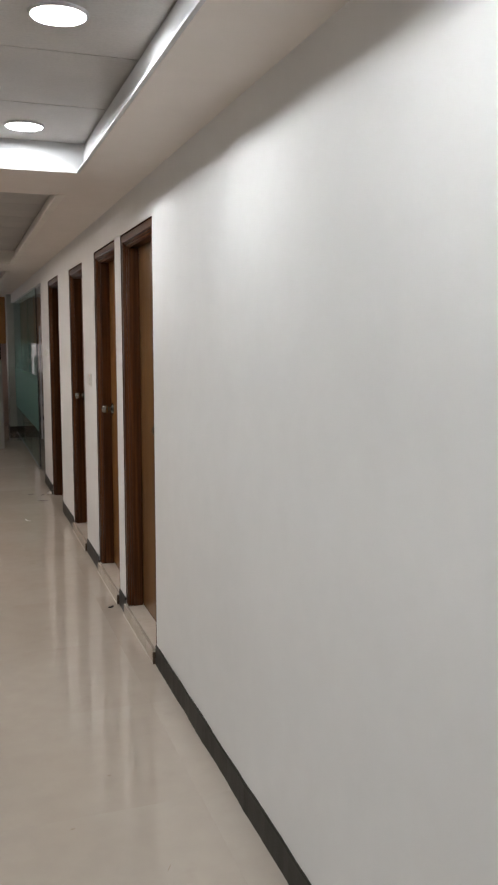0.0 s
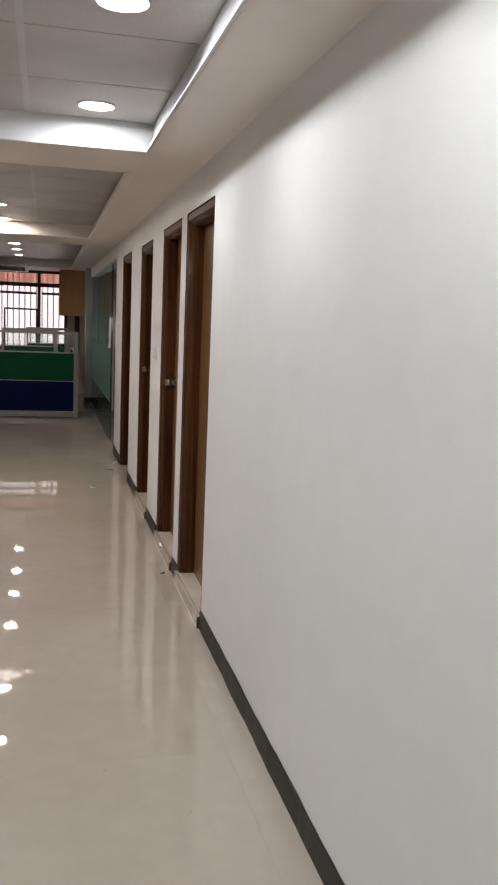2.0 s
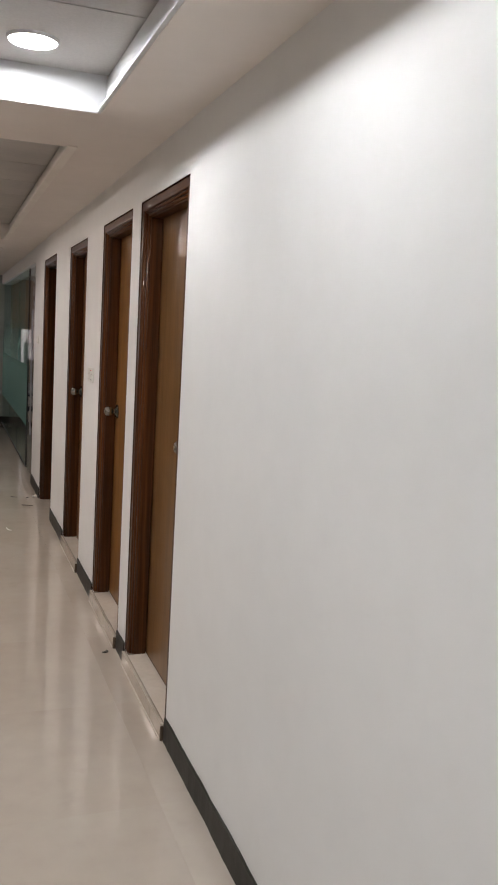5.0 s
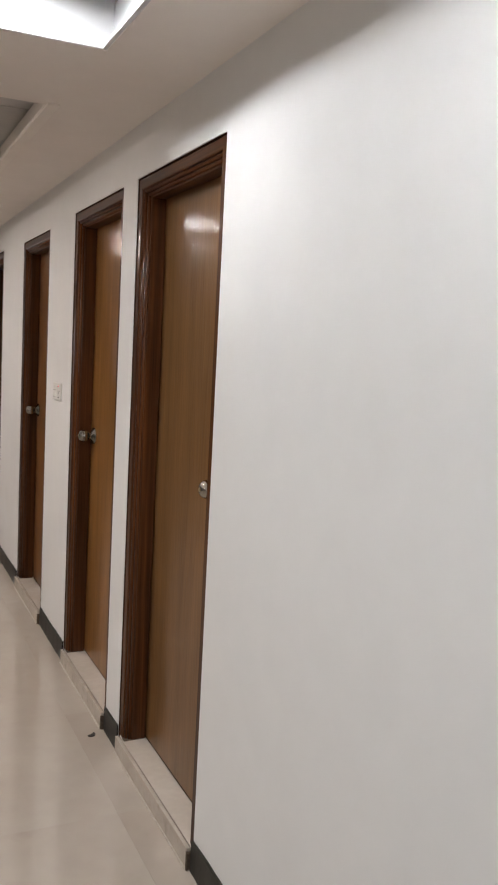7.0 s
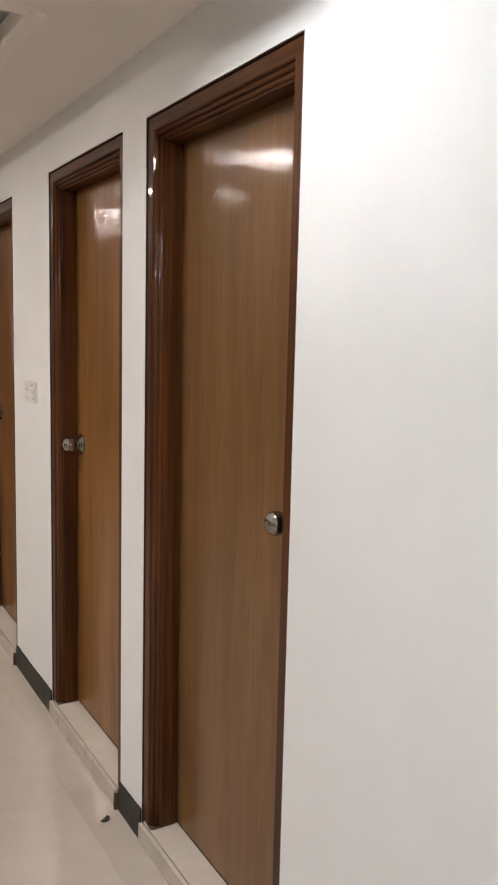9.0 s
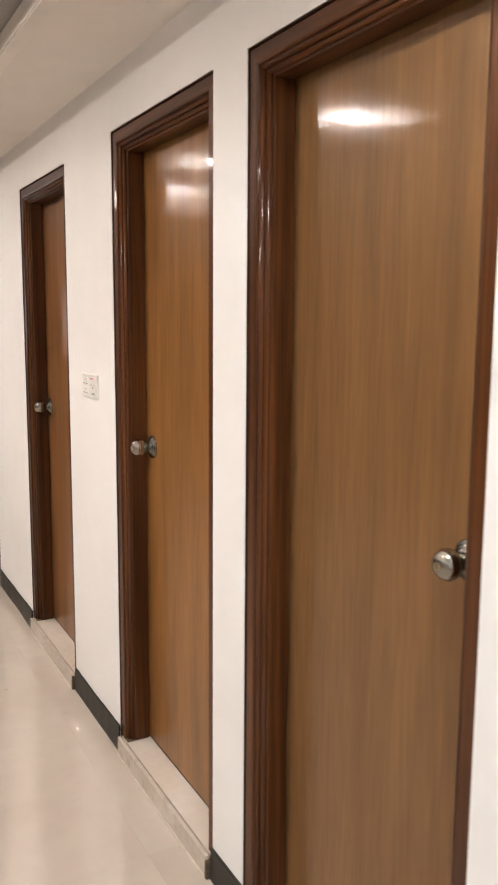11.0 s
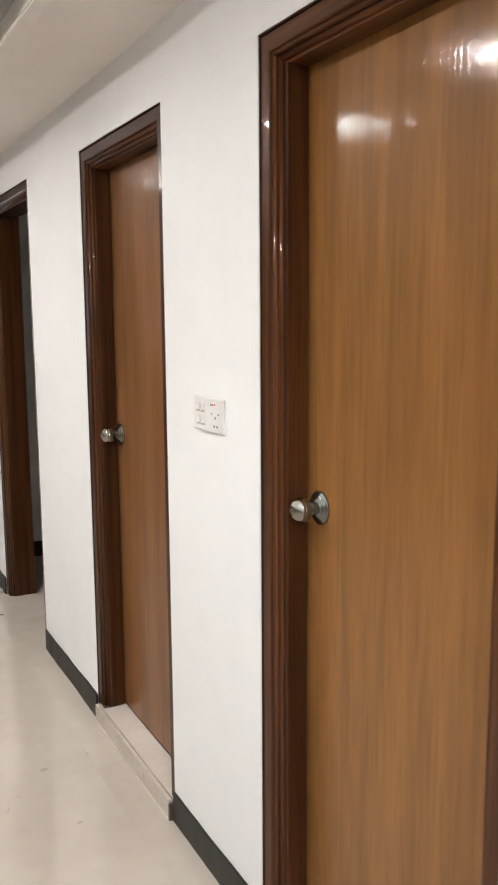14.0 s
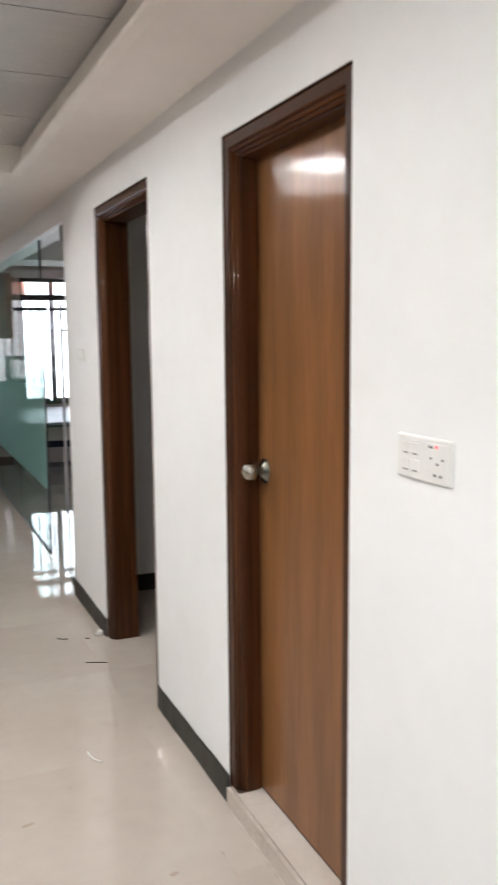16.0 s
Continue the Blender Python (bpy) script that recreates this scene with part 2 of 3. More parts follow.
SMUDGE = material("dried_mud", (0.33, 0.27, 0.21), 0.8, scale=(90, 90, 90))
GLASS = glass_material("clear_glass", (0.955, 0.97, 0.965))
FILM = glass_material("filmed_glass", (0.86, 0.94, 0.92), film=(0.46, 1.05, 1.65, (0.40, 0.66, 0.62)))
PANE = glass_material("window_glass", (0.93, 0.95, 0.95))
# The facade emits its own brightness, standing in for daylight falling on it.
DAY = glow("glowing_facade_backdrop", (1.0, 0.89, 0.885), DAY_STRENGTH)
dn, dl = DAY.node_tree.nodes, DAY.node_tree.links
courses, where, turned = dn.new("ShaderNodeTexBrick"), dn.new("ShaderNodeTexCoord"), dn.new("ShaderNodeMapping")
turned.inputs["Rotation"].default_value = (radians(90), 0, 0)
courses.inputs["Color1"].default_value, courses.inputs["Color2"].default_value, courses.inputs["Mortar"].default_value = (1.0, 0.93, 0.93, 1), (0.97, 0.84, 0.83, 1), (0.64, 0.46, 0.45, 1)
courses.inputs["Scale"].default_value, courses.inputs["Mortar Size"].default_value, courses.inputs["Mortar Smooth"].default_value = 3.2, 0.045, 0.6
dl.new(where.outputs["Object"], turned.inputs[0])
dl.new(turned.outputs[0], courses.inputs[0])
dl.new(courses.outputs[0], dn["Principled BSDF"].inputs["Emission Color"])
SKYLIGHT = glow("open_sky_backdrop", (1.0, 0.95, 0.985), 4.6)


# ---- building helpers ----
def box(bm, x0, x1, y0, y1, z0, z1, bevel=0.0):
    """Adds one box, with bevelled edges where a bevel is given."""
    r = bmesh.ops.create_cube(bm, size=1.0)
    vs = r["verts"]
    bmesh.ops.scale(bm, vec=(x1 - x0, y1 - y0, z1 - z0), verts=vs)
    bmesh.ops.translate(bm, vec=((x0 + x1) / 2, (y0 + y1) / 2, (z0 + z1) / 2), verts=vs)
    if bevel:
        es = list({e for v in vs for e in v.link_edges})
        bmesh.ops.bevel(bm, geom=es, offset=bevel, segments=2, affect="EDGES", profile=0.5)
    return bm


def boxes(*list_of_boxes, bevel=0.0):
    bm = bmesh.new()
    for b in list_of_boxes:
        box(bm, *b, bevel=bevel)
    return bm


def lathe(profile, steps=32, axis="z", capped=True):
    """Turns (radius, height) pairs round an axis."""
    bm = bmesh.new()
    rings = []
    for r, h in profile:
        ring = []
        for k in range(steps):
            a = 2 * math.pi * k / steps
            c, s = r * math.cos(a), r * math.sin(a)
            ring.append(bm.verts.new({"z": (c, s, h), "x": (h, c, s), "y": (c, h, s)}[axis]))
        rings.append(ring)
    for a, b in zip(rings, rings[1:]):
        for k in range(steps):
            bm.faces.new((a[k], a[(k + 1) % steps], b[(k + 1) % steps], b[k]))
    if capped:
        bm.faces.new(rings[0])
        bm.faces.new(rings[-1][::-1])
    bmesh.ops.recalc_face_normals(bm, faces=bm.faces)
    return bm


def mesh_of(name, bm, mat, smooth=False):
    me = bpy.data.meshes.new(name)
    bm.to_mesh(me)
    bm.free()
    me.materials.append(mat)
    if smooth:
        for p in me.polygons:
            p.use_smooth = True
    return me


def part(name, bm, mat, parent=None, label="", smooth=False):
    ob = new(name, mesh_of(name, bm, mat, smooth))
    ob.parent = parent
    return tagged(ob, label) if label else ob


def root(name, x, y, z, label, category, group="", kind=""):
    ob = new(name)
    ob.location = (x, y, z)
    ob.empty_display_size = 0.1
    return tagged(ob, label, category, group, kind)


def setting(name, bm, mat, label, category):
    return tagged(part(name, bm, mat), label, category, kind="structure")


# ---- plan ----
XW, XB = 1.022, 1.182            # corridor face and back of the door wall
X0, X1 = -4.7, 4.9             # left wall, right end of the rooms
Y0, YN = -0.84, 17.95          # back wall, window wall
SOF, TOP = 2.345, 2.478        # soffit and tray ceiling heights
DOORS = [(5.188, 5.992), (6.179, 6.963), (7.534, 8.306)]
OPEN_DOOR = (9.103, 10.002)
YEND = 10.79                   # end of the plastered wall
HEADS = [2.150, 2.150, 2.138, 2.158]
HEAD = 2.15
TRAYS = [(-0.3, 5.323, 0.717), (5.947, 10.25, 0.69), (11.2, 16.55, 0.70)]
TRAY_LEFT = -1.65
FILL_TRAY = (-4.1, -2.05)       # unseen tray added over the desks; its lip shapes the fill lamps' light

# ---- large structure ----
east = bmesh.new()
cuts = [(a - 0.003, b + 0.003) for a, b in DOORS + [OPEN_DOOR]]
edge = Y0
for (a, b), h in zip(cuts, HEADS):
    box(east, XW, XB, edge, a, 0, SOF)
    box(east, XW, XB, a, b, h + 0.0045, SOF)
    edge = b
box(east, XW, XB, edge, YEND, 0, SOF)
box(east, XW, XB, YEND, 16.2, 2.2, SOF)
setting("wall_east", east, PAINT, "white painted plaster wall with a row of doors", "wall")
setting("wall_west", boxes((X0 - 0.15, X0, Y0 - 0.15, YN + 0.2, 0, 2.6)), WEST, "unseen grey-beige closing wall, dim to mute reflections", "wall")
setting("wall_south", boxes((X0, X1, Y0 - 0.15, Y0, 0, 2.6)), PAINT, "plain white plaster wall", "wall")
setting("wall_room_end", boxes((X1, X1 + 0.15, Y0 - 0.15, YN + 0.2, 0, 2.6)), PAINT, "plain white plaster wall of the rooms", "wall")
setting("wall_room_back", boxes((XB, X1, 10.70, YEND, 0, 2.5)), PAINT, "plain wall between the store room and the glazed room", "wall")
setting("wall_room_side", boxes((XB, X1, 8.75, 8.87, 0, 2.5)), PAINT, "plain wall of the unlit store room", "wall")
setting("column", boxes((0.945, 1.385, 16.2, 16.65, 0, SOF), bevel=0.006), COLUMN, "grey-green painted square column beside the glazed room", "column")

# window wall with three openings
WIN = [(-2.0, 0.68), (0.815, 0.91), (1.80, 4.3)]
SILLZ = [0.82, 0.82, 0.56]
north = bmesh.new()
edge = X0
for (a, b), s in zip(WIN, SILLZ):
    box(north, edge, a, YN, YN + 0.2, 0, 2.6)
    box(north, a, b, YN, YN + 0.2, 0, s)
    box(north, a, b, YN, YN + 0.2, 2.34, 2.6)
    edge = b
box(north, edge, X1, YN, YN + 0.2, 0, 2.6)
setting("wall_north", north, PINK_WALL, "pinkish rendered window wall", "wall")

# dropped soffit with three trays
sof = bmesh.new()
box(sof, FILL_TRAY[1], TRAY_LEFT, Y0, YN, SOF, 2.62)
box(sof, X0, FILL_TRAY[0], Y0, YN, SOF, 2.62)
edge = Y0
for a, b, x1 in TRAYS:
    box(sof, FILL_TRAY[0], FILL_TRAY[1], edge, a, SOF, 2.62)
    edge = b
box(sof, FILL_TRAY[0], FILL_TRAY[1], edge, YN, SOF, 2.62)
edge = Y0
for a, b, x1 in TRAYS:
    back = 0.034 if b < 6 else 0.05
    box(sof, TRAY_LEFT, XW + 0.10, edge, a, SOF, 2.62)
    box(sof, x1, XW + 0.10, a, b, SOF, SOF + 0.020)
    box(sof, x1 + back, XW + 0.10, a, b, SOF + 0.020, 2.62)
    edge = b
box(sof, TRAY_LEFT, XW + 0.10, edge, YN, SOF, 2.62)
setting("ceiling", sof, SOFFIT, "off-white plastered dropped soffit with recessed trays", "ceiling")
setting("ceiling_rooms", boxes((XB - 0.06, X1, Y0, YN, 2.5, 2.62), (XB, X1, 14.6, 15.1, 2.3, 2.5)), SOFFIT, "plain ceiling of the rooms", "ceiling")
setting("roof_slab", boxes((X0 - 0.15, X1 + 0.15, Y0 - 0.15, YN + 0.2, 2.66, 2.8)), SOFFIT, "plain slab over the rooms", "ceiling")

PITCH = 0.62
for a, b, x1 in TRAYS:
    back = 0.034 if b < 6 else 0.05
    bm = bmesh.new()
    end = b if b < 6 else a + math.ceil((b - a) / PITCH) * PITCH
    ys = [end - k * PITCH for k in range(60) if end - k * PITCH > a - PITCH]
    xs = [0.155 + PITCH * k for k in range(-3, 2)]
    for y in ys:
        for x in xs:
            ax, bx, ay, by = max(x, TRAY_LEFT), min(x + PITCH, x1 + back), max(y - PITCH, a), min(y, b)
            if bx - ax > 0.03 and by - ay > 0.03:
                box(bm, ax + 0.004, bx - 0.004, ay + 0.004, by - 0.004, TOP, TOP + 0.012)
    setting("ceiling_boards", bm, PANEL, "grey mineral ceiling boards in a tray", "ceiling")
    setting("ceiling_backing", boxes((TRAY_LEFT, x1 + back, a, b, TOP + 0.013, TOP + 0.03)), DARK, "dark gap above the ceiling boards", "ceiling")
    bars = bmesh.new()
    for x in xs[1:]:
        if TRAY_LEFT < x < x1 - 0.05:
            box(bars, x - 0.012, x + 0.012, a, b, TOP - 0.004, TOP + 0.002)
    setting("ceiling_bars", bars, BAR, "pale metal ceiling bars", "ceiling")
    setting("ceiling_side_boards", boxes((FILL_TRAY[0], FILL_TRAY[1], a, b, TOP, TOP + 0.012)), PANEL, "unseen grey mineral ceiling boards of the added side tray", "ceiling")
    # stepped moulding inside the lip
    t = bmesh.new()
    for dz0, dz1, d in ((0.0, 0.013, 0.013), (0.024, 0.123, 0.017)):
        near = x1 - d if dz0 == 0 else x1 + back - d
        box(t, near, near + d + 0.002, a, b, SOF + dz0 + 0.002, SOF + dz1, bevel=0.002)
        box(t, TRAY_LEFT - 0.002, TRAY_LEFT + d, a, b, SOF + dz0 + 0.002, SOF + dz1, bevel=0.002)
    if b > 6:
        box(t, x1 - 0.012, x1 + 0.030, a - 0.03, b + 0.03, SOF - 0.006, SOF + 0.001, bevel=0.002)
    for y in (a - 0.001, b - 0.007):
        box(t, TRAY_LEFT + 0.02, x1 + back - 0.018, y, y + 0.008, SOF + 0.0015, TOP - 0.001)
    setting("tray_trim", t, TRIM if b < 6 else CREAM_TRIM, "white stepped moulding along the tray edge", "trim")

# skirting, painted by hand: its edges waver
def skirting(bm, x, a, b, height, proud=0.008):
    n = max(2, int((b - a) / 0.04))
    rows = []
    for k in range(n + 1):
        y = a + (b - a) * k / n
        top = height + min(0.006, 0.4 * height) * noise.noise((0.7, y * 4.1, 2.0)) + 0.003 * noise.noise((3.7, y * 17, 0.0))
        out = proud + 0.004 * noise.noise((5.1, y * 3.3, 1.0)) + 0.002 * noise.noise((9.0, y * 14, 4.0))
        rows.append([bm.verts.new(p) for p in ((x, y, 0), (x - out, y, 0), (x - out * 0.85, y, top - 0.003), (x - out * 0.5, y, top), (x, y, top))])
    for p, q in zip(rows, rows[1:]):
        for k in range(4):
            bm.faces.new((p[k], p[k + 1], q[k + 1], q[k]))
    bm.faces.new(rows[0])
    bm.faces.new(rows[-1][::-1])


sk = bmesh.new()
edge = Y0
for a, b in cuts:
    skirting(sk, XW, edge, a + 0.002, 0.098)
    edge = b - 0.002
skirting(sk, XW, edge, YEND, 0.098)
bmesh.ops.recalc_face_normals(sk, faces=sk.faces)
box(sk, XB + 0.002, X1, 10.69, 10.70, 0, 0.10)
box(sk, XW, XB + 0.002, YEND, YEND + 0.009, 0, 0.094)
setting("baseboard", sk, SKIRT, "dark grey painted skirting along the wall", "baseboard")
setting("baseboard_column", boxes((0.937, 1.393, 16.192, 16.658, 0, 0.10)), SKIRT, "dark grey skirting round the column", "baseboard")
setting("subfloor", boxes((X0 - 0.15, X1 + 0.15, Y0 - 0.15, YN + 0.2, -0.2, -0.0035)), GROUT, "grout bed under the tiles", "floor")


# ---- doors ----
# flat outer board, then two reeds and a small bead that step down into the opening
PROFILE = [(0.0, 0.028), (0.0, -0.005), (0.003, -0.008), (0.034, -0.008), (0.038, -0.0062), (0.0398, -0.001),
           (0.0425, -0.0015), (0.0465, -0.0008), (0.0492, 0.0018), (0.0500, 0.0055), (0.0495, 0.0088),
           (0.0530, 0.0085), (0.0570, 0.0092), (0.0597, 0.0118), (0.0605, 0.0155), (0.0600, 0.0188),
           (0.0630, 0.0195), (0.0655, 0.0220), (0.066, 0.0260)]


SET_BACK = 0.013               # the frame's face lies a little inside the plaster


def jamb_bmesh(width, z0, which, depth, rebate, head):
    """One member of the frame, mitred at the top corners. y runs from 0 to width, x from the wall's face into the wall."""
    prof = PROFILE + ([(0.066, rebate), (0.048, rebate + 0.002), (0.048, depth), (0.0, depth)] if rebate else [(0.066, depth), (0.0, depth)])
    bm = bmesh.new()
    ends = []
    for k in (0, 1):
        ring = []
        for u, x in prof:
            x = min(x + SET_BACK, depth) if x < 0.03 else x
            if which == "near":
                p = (x, u, z0 if k == 0 else head - u)
            elif which == "far":
                p = (x, width - u, z0 if k == 0 else head - u)
            else:
                p = (x, u if k == 0 else width - u, head - u)
            ring.append(bm.verts.new(p))
        ends.append(ring)
    n = len(prof)
    for k in range(n):
        face = bm.faces.new((ends[0][k], ends[0][(k + 1) % n], ends[1][(k + 1) % n], ends[1][k]))
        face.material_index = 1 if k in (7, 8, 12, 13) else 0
        face.smooth = k in (6, 7, 8, 9, 11, 12, 13, 14)
    bm.faces.new(ends[0])
    bm.faces.new(ends[1][::-1])
    bmesh.ops.recalc_face_normals(bm, faces=bm.faces)
    return bm


def knob(parent, y, z, x_leaf):
    """A round door knob on a darker stepped rose, with a key core in its face. It juts towards -x."""
    prof = [(0.0005, -0.0735), (0.0095, -0.0735), (0.0125, -0.0728), (0.0195, -0.0695), (0.0255, -0.0625), (0.0282, -0.0560), (0.0278, -0.0548), (0.0288, -0.0535), (0.0288, -0.0475), (0.0268, -0.0405),
            (0.0225, -0.0345), (0.0180, -0.0300), (0.0155, -0.0255), (0.0145, -0.0205), (0.0150, -0.0155), (0.0165, -0.0125)]
    rose = [(0.0150, -0.0165), (0.0215, -0.0150), (0.0235, -0.0120), (0.0255, -0.0105), (0.0300, -0.0098), (0.0310, -0.0065), (0.0355, -0.0060), (0.0385, -0.0040), (0.0390, 0.001)]
    ob = part("knob", lathe(prof, 36, "x"), STEEL, parent, "brushed steel round door knob", smooth=True)
    ob.location = (x_leaf, y, z)
    part("rose", lathe(rose, 36, "x"), ROSE_STEEL, ob, "darker stepped steel rose", smooth=True)
    part("key_core", lathe([(0.0005, -0.0750), (0.0066, -0.0750), (0.007, -0.0730)], 20, "x"), KEYHOLE, ob)
    part("key_slot", boxes((-0.0757, -0.0745, -0.0008, 0.0008, -0.004, 0.004)), DARK, ob)
    return ob


def door(index, a, b, sill, knob_at, label, head=HEAD):
    w = b - a
    d = root("door_%d" % index, XW, a, 0, label, "door", kind="structure")
    lift = 0.066 if sill else 0.0
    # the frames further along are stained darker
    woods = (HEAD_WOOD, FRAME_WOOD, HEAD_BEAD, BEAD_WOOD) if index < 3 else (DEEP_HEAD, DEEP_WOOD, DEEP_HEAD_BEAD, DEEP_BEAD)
    depth = XB - XW if sill else 0.148
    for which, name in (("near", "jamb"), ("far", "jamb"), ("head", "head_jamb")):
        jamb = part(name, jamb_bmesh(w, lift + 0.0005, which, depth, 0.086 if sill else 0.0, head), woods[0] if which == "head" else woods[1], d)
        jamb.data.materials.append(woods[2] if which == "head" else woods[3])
    # Dark strips round the frame stand for the shadow gap to the plaster.
    for name, b3 in (("edge_band", (0.002, 0.02, -0.0025, -0.0005, 0, head + 0.003)), ("edge_band", (0.002, 0.02, w + 0.0005, w + 0.0025, 0, head + 0.003)),
                     ("edge_band", (0.001, 0.02, -0.0005, w + 0.0005, head + 0.0005, head + 0.003))):
        part(name, boxes(b3), EDGE, d)
    if sill:
        for y in (0.0, w - 0.011):
            part("frame_foot", boxes((0.004, 0.028, y, y + 0.011, 0, 0.066)), woods[1], d)
        part("leaf", boxes((0.0905, 0.126, 0.052, w - 0.052, 0.071, head - 0.052), bevel=0.0012), LEAVES[index - 1], d, "glossy teak veneer door leaf")
        knob(d, knob_at[0] - a, knob_at[1], 0.0905)
        step = root("door_sill", XW, a, 0, "raised beige tiled door sill under a closed door", "door sill", "door sills")
        part("riser_tile", boxes((-0.016, -0.004, 0.0125, w - 0.0125, 0, 0.0655), bevel=0.0012), RISER, step, "tile facing the corridor, its shade painted in, with brown spots")
        part("tread_tile", boxes((0.0008, 0.0915, 0.0125, w - 0.0125, 0.0515, 0.0655), bevel=0.001), SILL, step)
        part("mortar_core", boxes((-0.0038, 0.135, 0.0125, w - 0.0125, 0, 0.0515)), MORTAR, step)
        patch = boxes((-0.0195, -0.001, 0.0, 0.0125, 0, 0.058), bevel=0.004)
        for v in patch.verts:
            v.co += noise.noise_vector(v.co * 70 + Vector((0, a, 0))) * 0.0035
        part("mortar_patch", patch, MORTAR, step, "rough brown mortar at the end of the sill")
        crumbs = boxes((0.004, 0.085, w - 0.068, w - 0.0125, 0.0640, 0.0670), bevel=0.001)
        bmesh.ops.subdivide_edges(crumbs, edges=crumbs.edges[:], cuts=3, use_grid_fill=True)
        for v in crumbs.verts:
            v.co += noise.noise_vector(v.co * 90 + Vector((0, a, 0))) * 0.0035
        part("mortar_crumbs", crumbs, MORTAR, step, "brown mortar crumbs under the frame")
        caulk = bmesh.new()
        skirting(caulk, -0.016, 0.0125, w - 0.0125, 0.004, 0.006)
        bmesh.ops.recalc_face_normals(caulk, faces=caulk.faces)
        part("caulk_line", caulk, CAULK, step, "uneven pale cement joint at the floor")
    return d


for k, ((a, b), ky) in enumerate(zip(DOORS, ((5.309, 1.141), (6.848, 1.128), (8.204, 1.132))), 1):
    door(k, a, b, True, ky, "closed teak veneer door in dark varnished frame", HEADS[k - 1])
door(4, *OPEN_DOOR, False, None, "dark varnished door frame of an open doorway", HEADS[3])


# ---- ceiling lamps ----
def downlight(mat=LAMP):
    d = root("downlight", 0, 0, TOP, "round recessed white downlight, lit, in the ceiling boards; side row is added fill", "downlight", "downlights in the trays")
    part("bezel", lathe([(0.0738, -0.0005), (0.0745, -0.008), (0.0765, -0.0105), (0.0795, -0.0095), (0.0825, -0.006), (0.083, 0.0)], 40, "z", False), TRIM, d, "white metal bezel", smooth=True)
    part("diffuser", lathe([(0.0005, -0.0042), (0.05, -0.0040), (0.0730, -0.0035), (0.0735, -0.001)], 40), mat, d, "glowing round diffuser", smooth=True)
    return d


first = downlight()
# The x = -2.45 row is unseen fill, added to lighten the lower wall.
spots = [(0.452, 5.05 - 1.285 * k) for k in range(5)] + [(-2.45, 5.05 - 1.285 * k) for k in range(5)] + [(-2.45, y) for y in (6.7, 8.2)] + [(-0.165, y) for y in (6.33, 7.59, 8.92, 10.08, 11.95, 13.25, 14.35, 15.65)]
first.location = (*spots[0], TOP)
for x, y in spots[1:]:
    if y < 6:
        copy_thing(first, pose(x, y, TOP))
for mat, row in ((LAMP_WARM, [p for p in spots if 6 < p[1] < 11]), (LAMP_FAR, [p for p in spots if p[1] > 11])):
    lamp = downlight(mat)
    lamp.location = (*row[0], TOP)
    for x, y in row[1:]:
        copy_thing(lamp, pose(x, y, TOP))


# ---- switches ----
def switch_panel(y0, y1, z0, z1, sockets):
    w, h = y1 - y0, z1 - z0
    s = root("switch_panel", XW, y0, z0, "ivory plastic switch panel with rockers%s" % (" and red neon light" if sockets else ""), "switch")
    part("plate", boxes((-0.0085, 0, 0, w, 0, h), bevel=0.004), SWITCH, s)
    if sockets:
        for i in range(2):
            for j in range(2):
                y, z = w - 0.020 - 0.031 * i, 0.014 + 0.034 * j
                r = part("rocker", boxes((-0.0112, -0.008, y - 0.026, y, z, z + 0.026), bevel=0.0015), SWITCH, s)
                part("rocker_mark", boxes((-0.0116, -0.0111, y - 0.024, y - 0.006, z + 0.002, z + 0.0055)), SWITCH_GREY, r)
        face = part("socket_face", boxes((-0.0105, -0.0085, 0.012, 0.078, 0.010, h - 0.010), bevel=0.0008), SWITCH, s)
        for y, z, r in ((0.028, 0.018, 0.0036), (0.046, 0.018, 0.0036), (0.039, 0.040, 0.0034), (0.022, 0.050, 0.0028), (0.060, 0.050, 0.0028), (0.056, 0.072, 0.0026), (0.064, 0.072, 0.0030)):
            hole = part("socket_hole", lathe([(0.0004, -0.0110), (r, -0.0110), (r, -0.0100)], 12, "x"), BLACK_PLASTIC, face)
            hole.location = (0, y, z)
        ind = part("neon_indicator", boxes((-0.0118, -0.0085, 0.039, 0.0455, 0.070, 0.0765), bevel=0.001), RED_GLOW, s, "small red neon light")
    else:
        for i in range(3):
            y = 0.014 + 0.043 * i
            part("rocker_recess", boxes((-0.0100, -0.0080, y - 0.002, y + 0.040, 0.014, h - 0.014)), SWITCH_GREY, s)
            part("rocker", boxes((-0.0145, -0.0085, y, y + 0.037, 0.016, h - 0.016), bevel=0.0015), SWITCH, s)
    return s


switch_panel(7.143, 7.322, 1.263, 1.352, True)
switch_panel(10.30, 10.452, 1.410, 1.490, False)

# ---- glazed room ----
G0 = YEND + 0.03
gd = root("glass_door", XW + 0.03, G0, 0, "frameless clear glass door with steel pull, closed", "glass door")
part("pane", boxes((0.0, 0.012, 0, 0.965, 0.012, 2.185), bevel=0.001), GLASS, gd)
for z0, z1 in ((0.004, 0.055), (2.10, 2.195)):
    part("patch_fitting", boxes((-0.010, 0.022, 0.0, 0.17, z0, z1), bevel=0.003), DARK_STEEL, gd, "dark steel patch fitting")
bm = lathe([(0.009, 0.48), (0.009, 1.73)], 20)
bmesh.ops.translate(bm, vec=(-0.045, 0.048, 0), verts=bm.verts)
pull = part("pull_handle", bm, PALE_STEEL, gd, "long tubular steel pull handle", smooth=False)
for z in (0.62, 1.58):
    b2 = lathe([(0.006, -0.045), (0.006, 0.0)], 12, "x")
    bmesh.ops.translate(b2, vec=(0.0, 0.048, z), verts=b2.verts)
    part("standoff", b2, STEEL, pull)
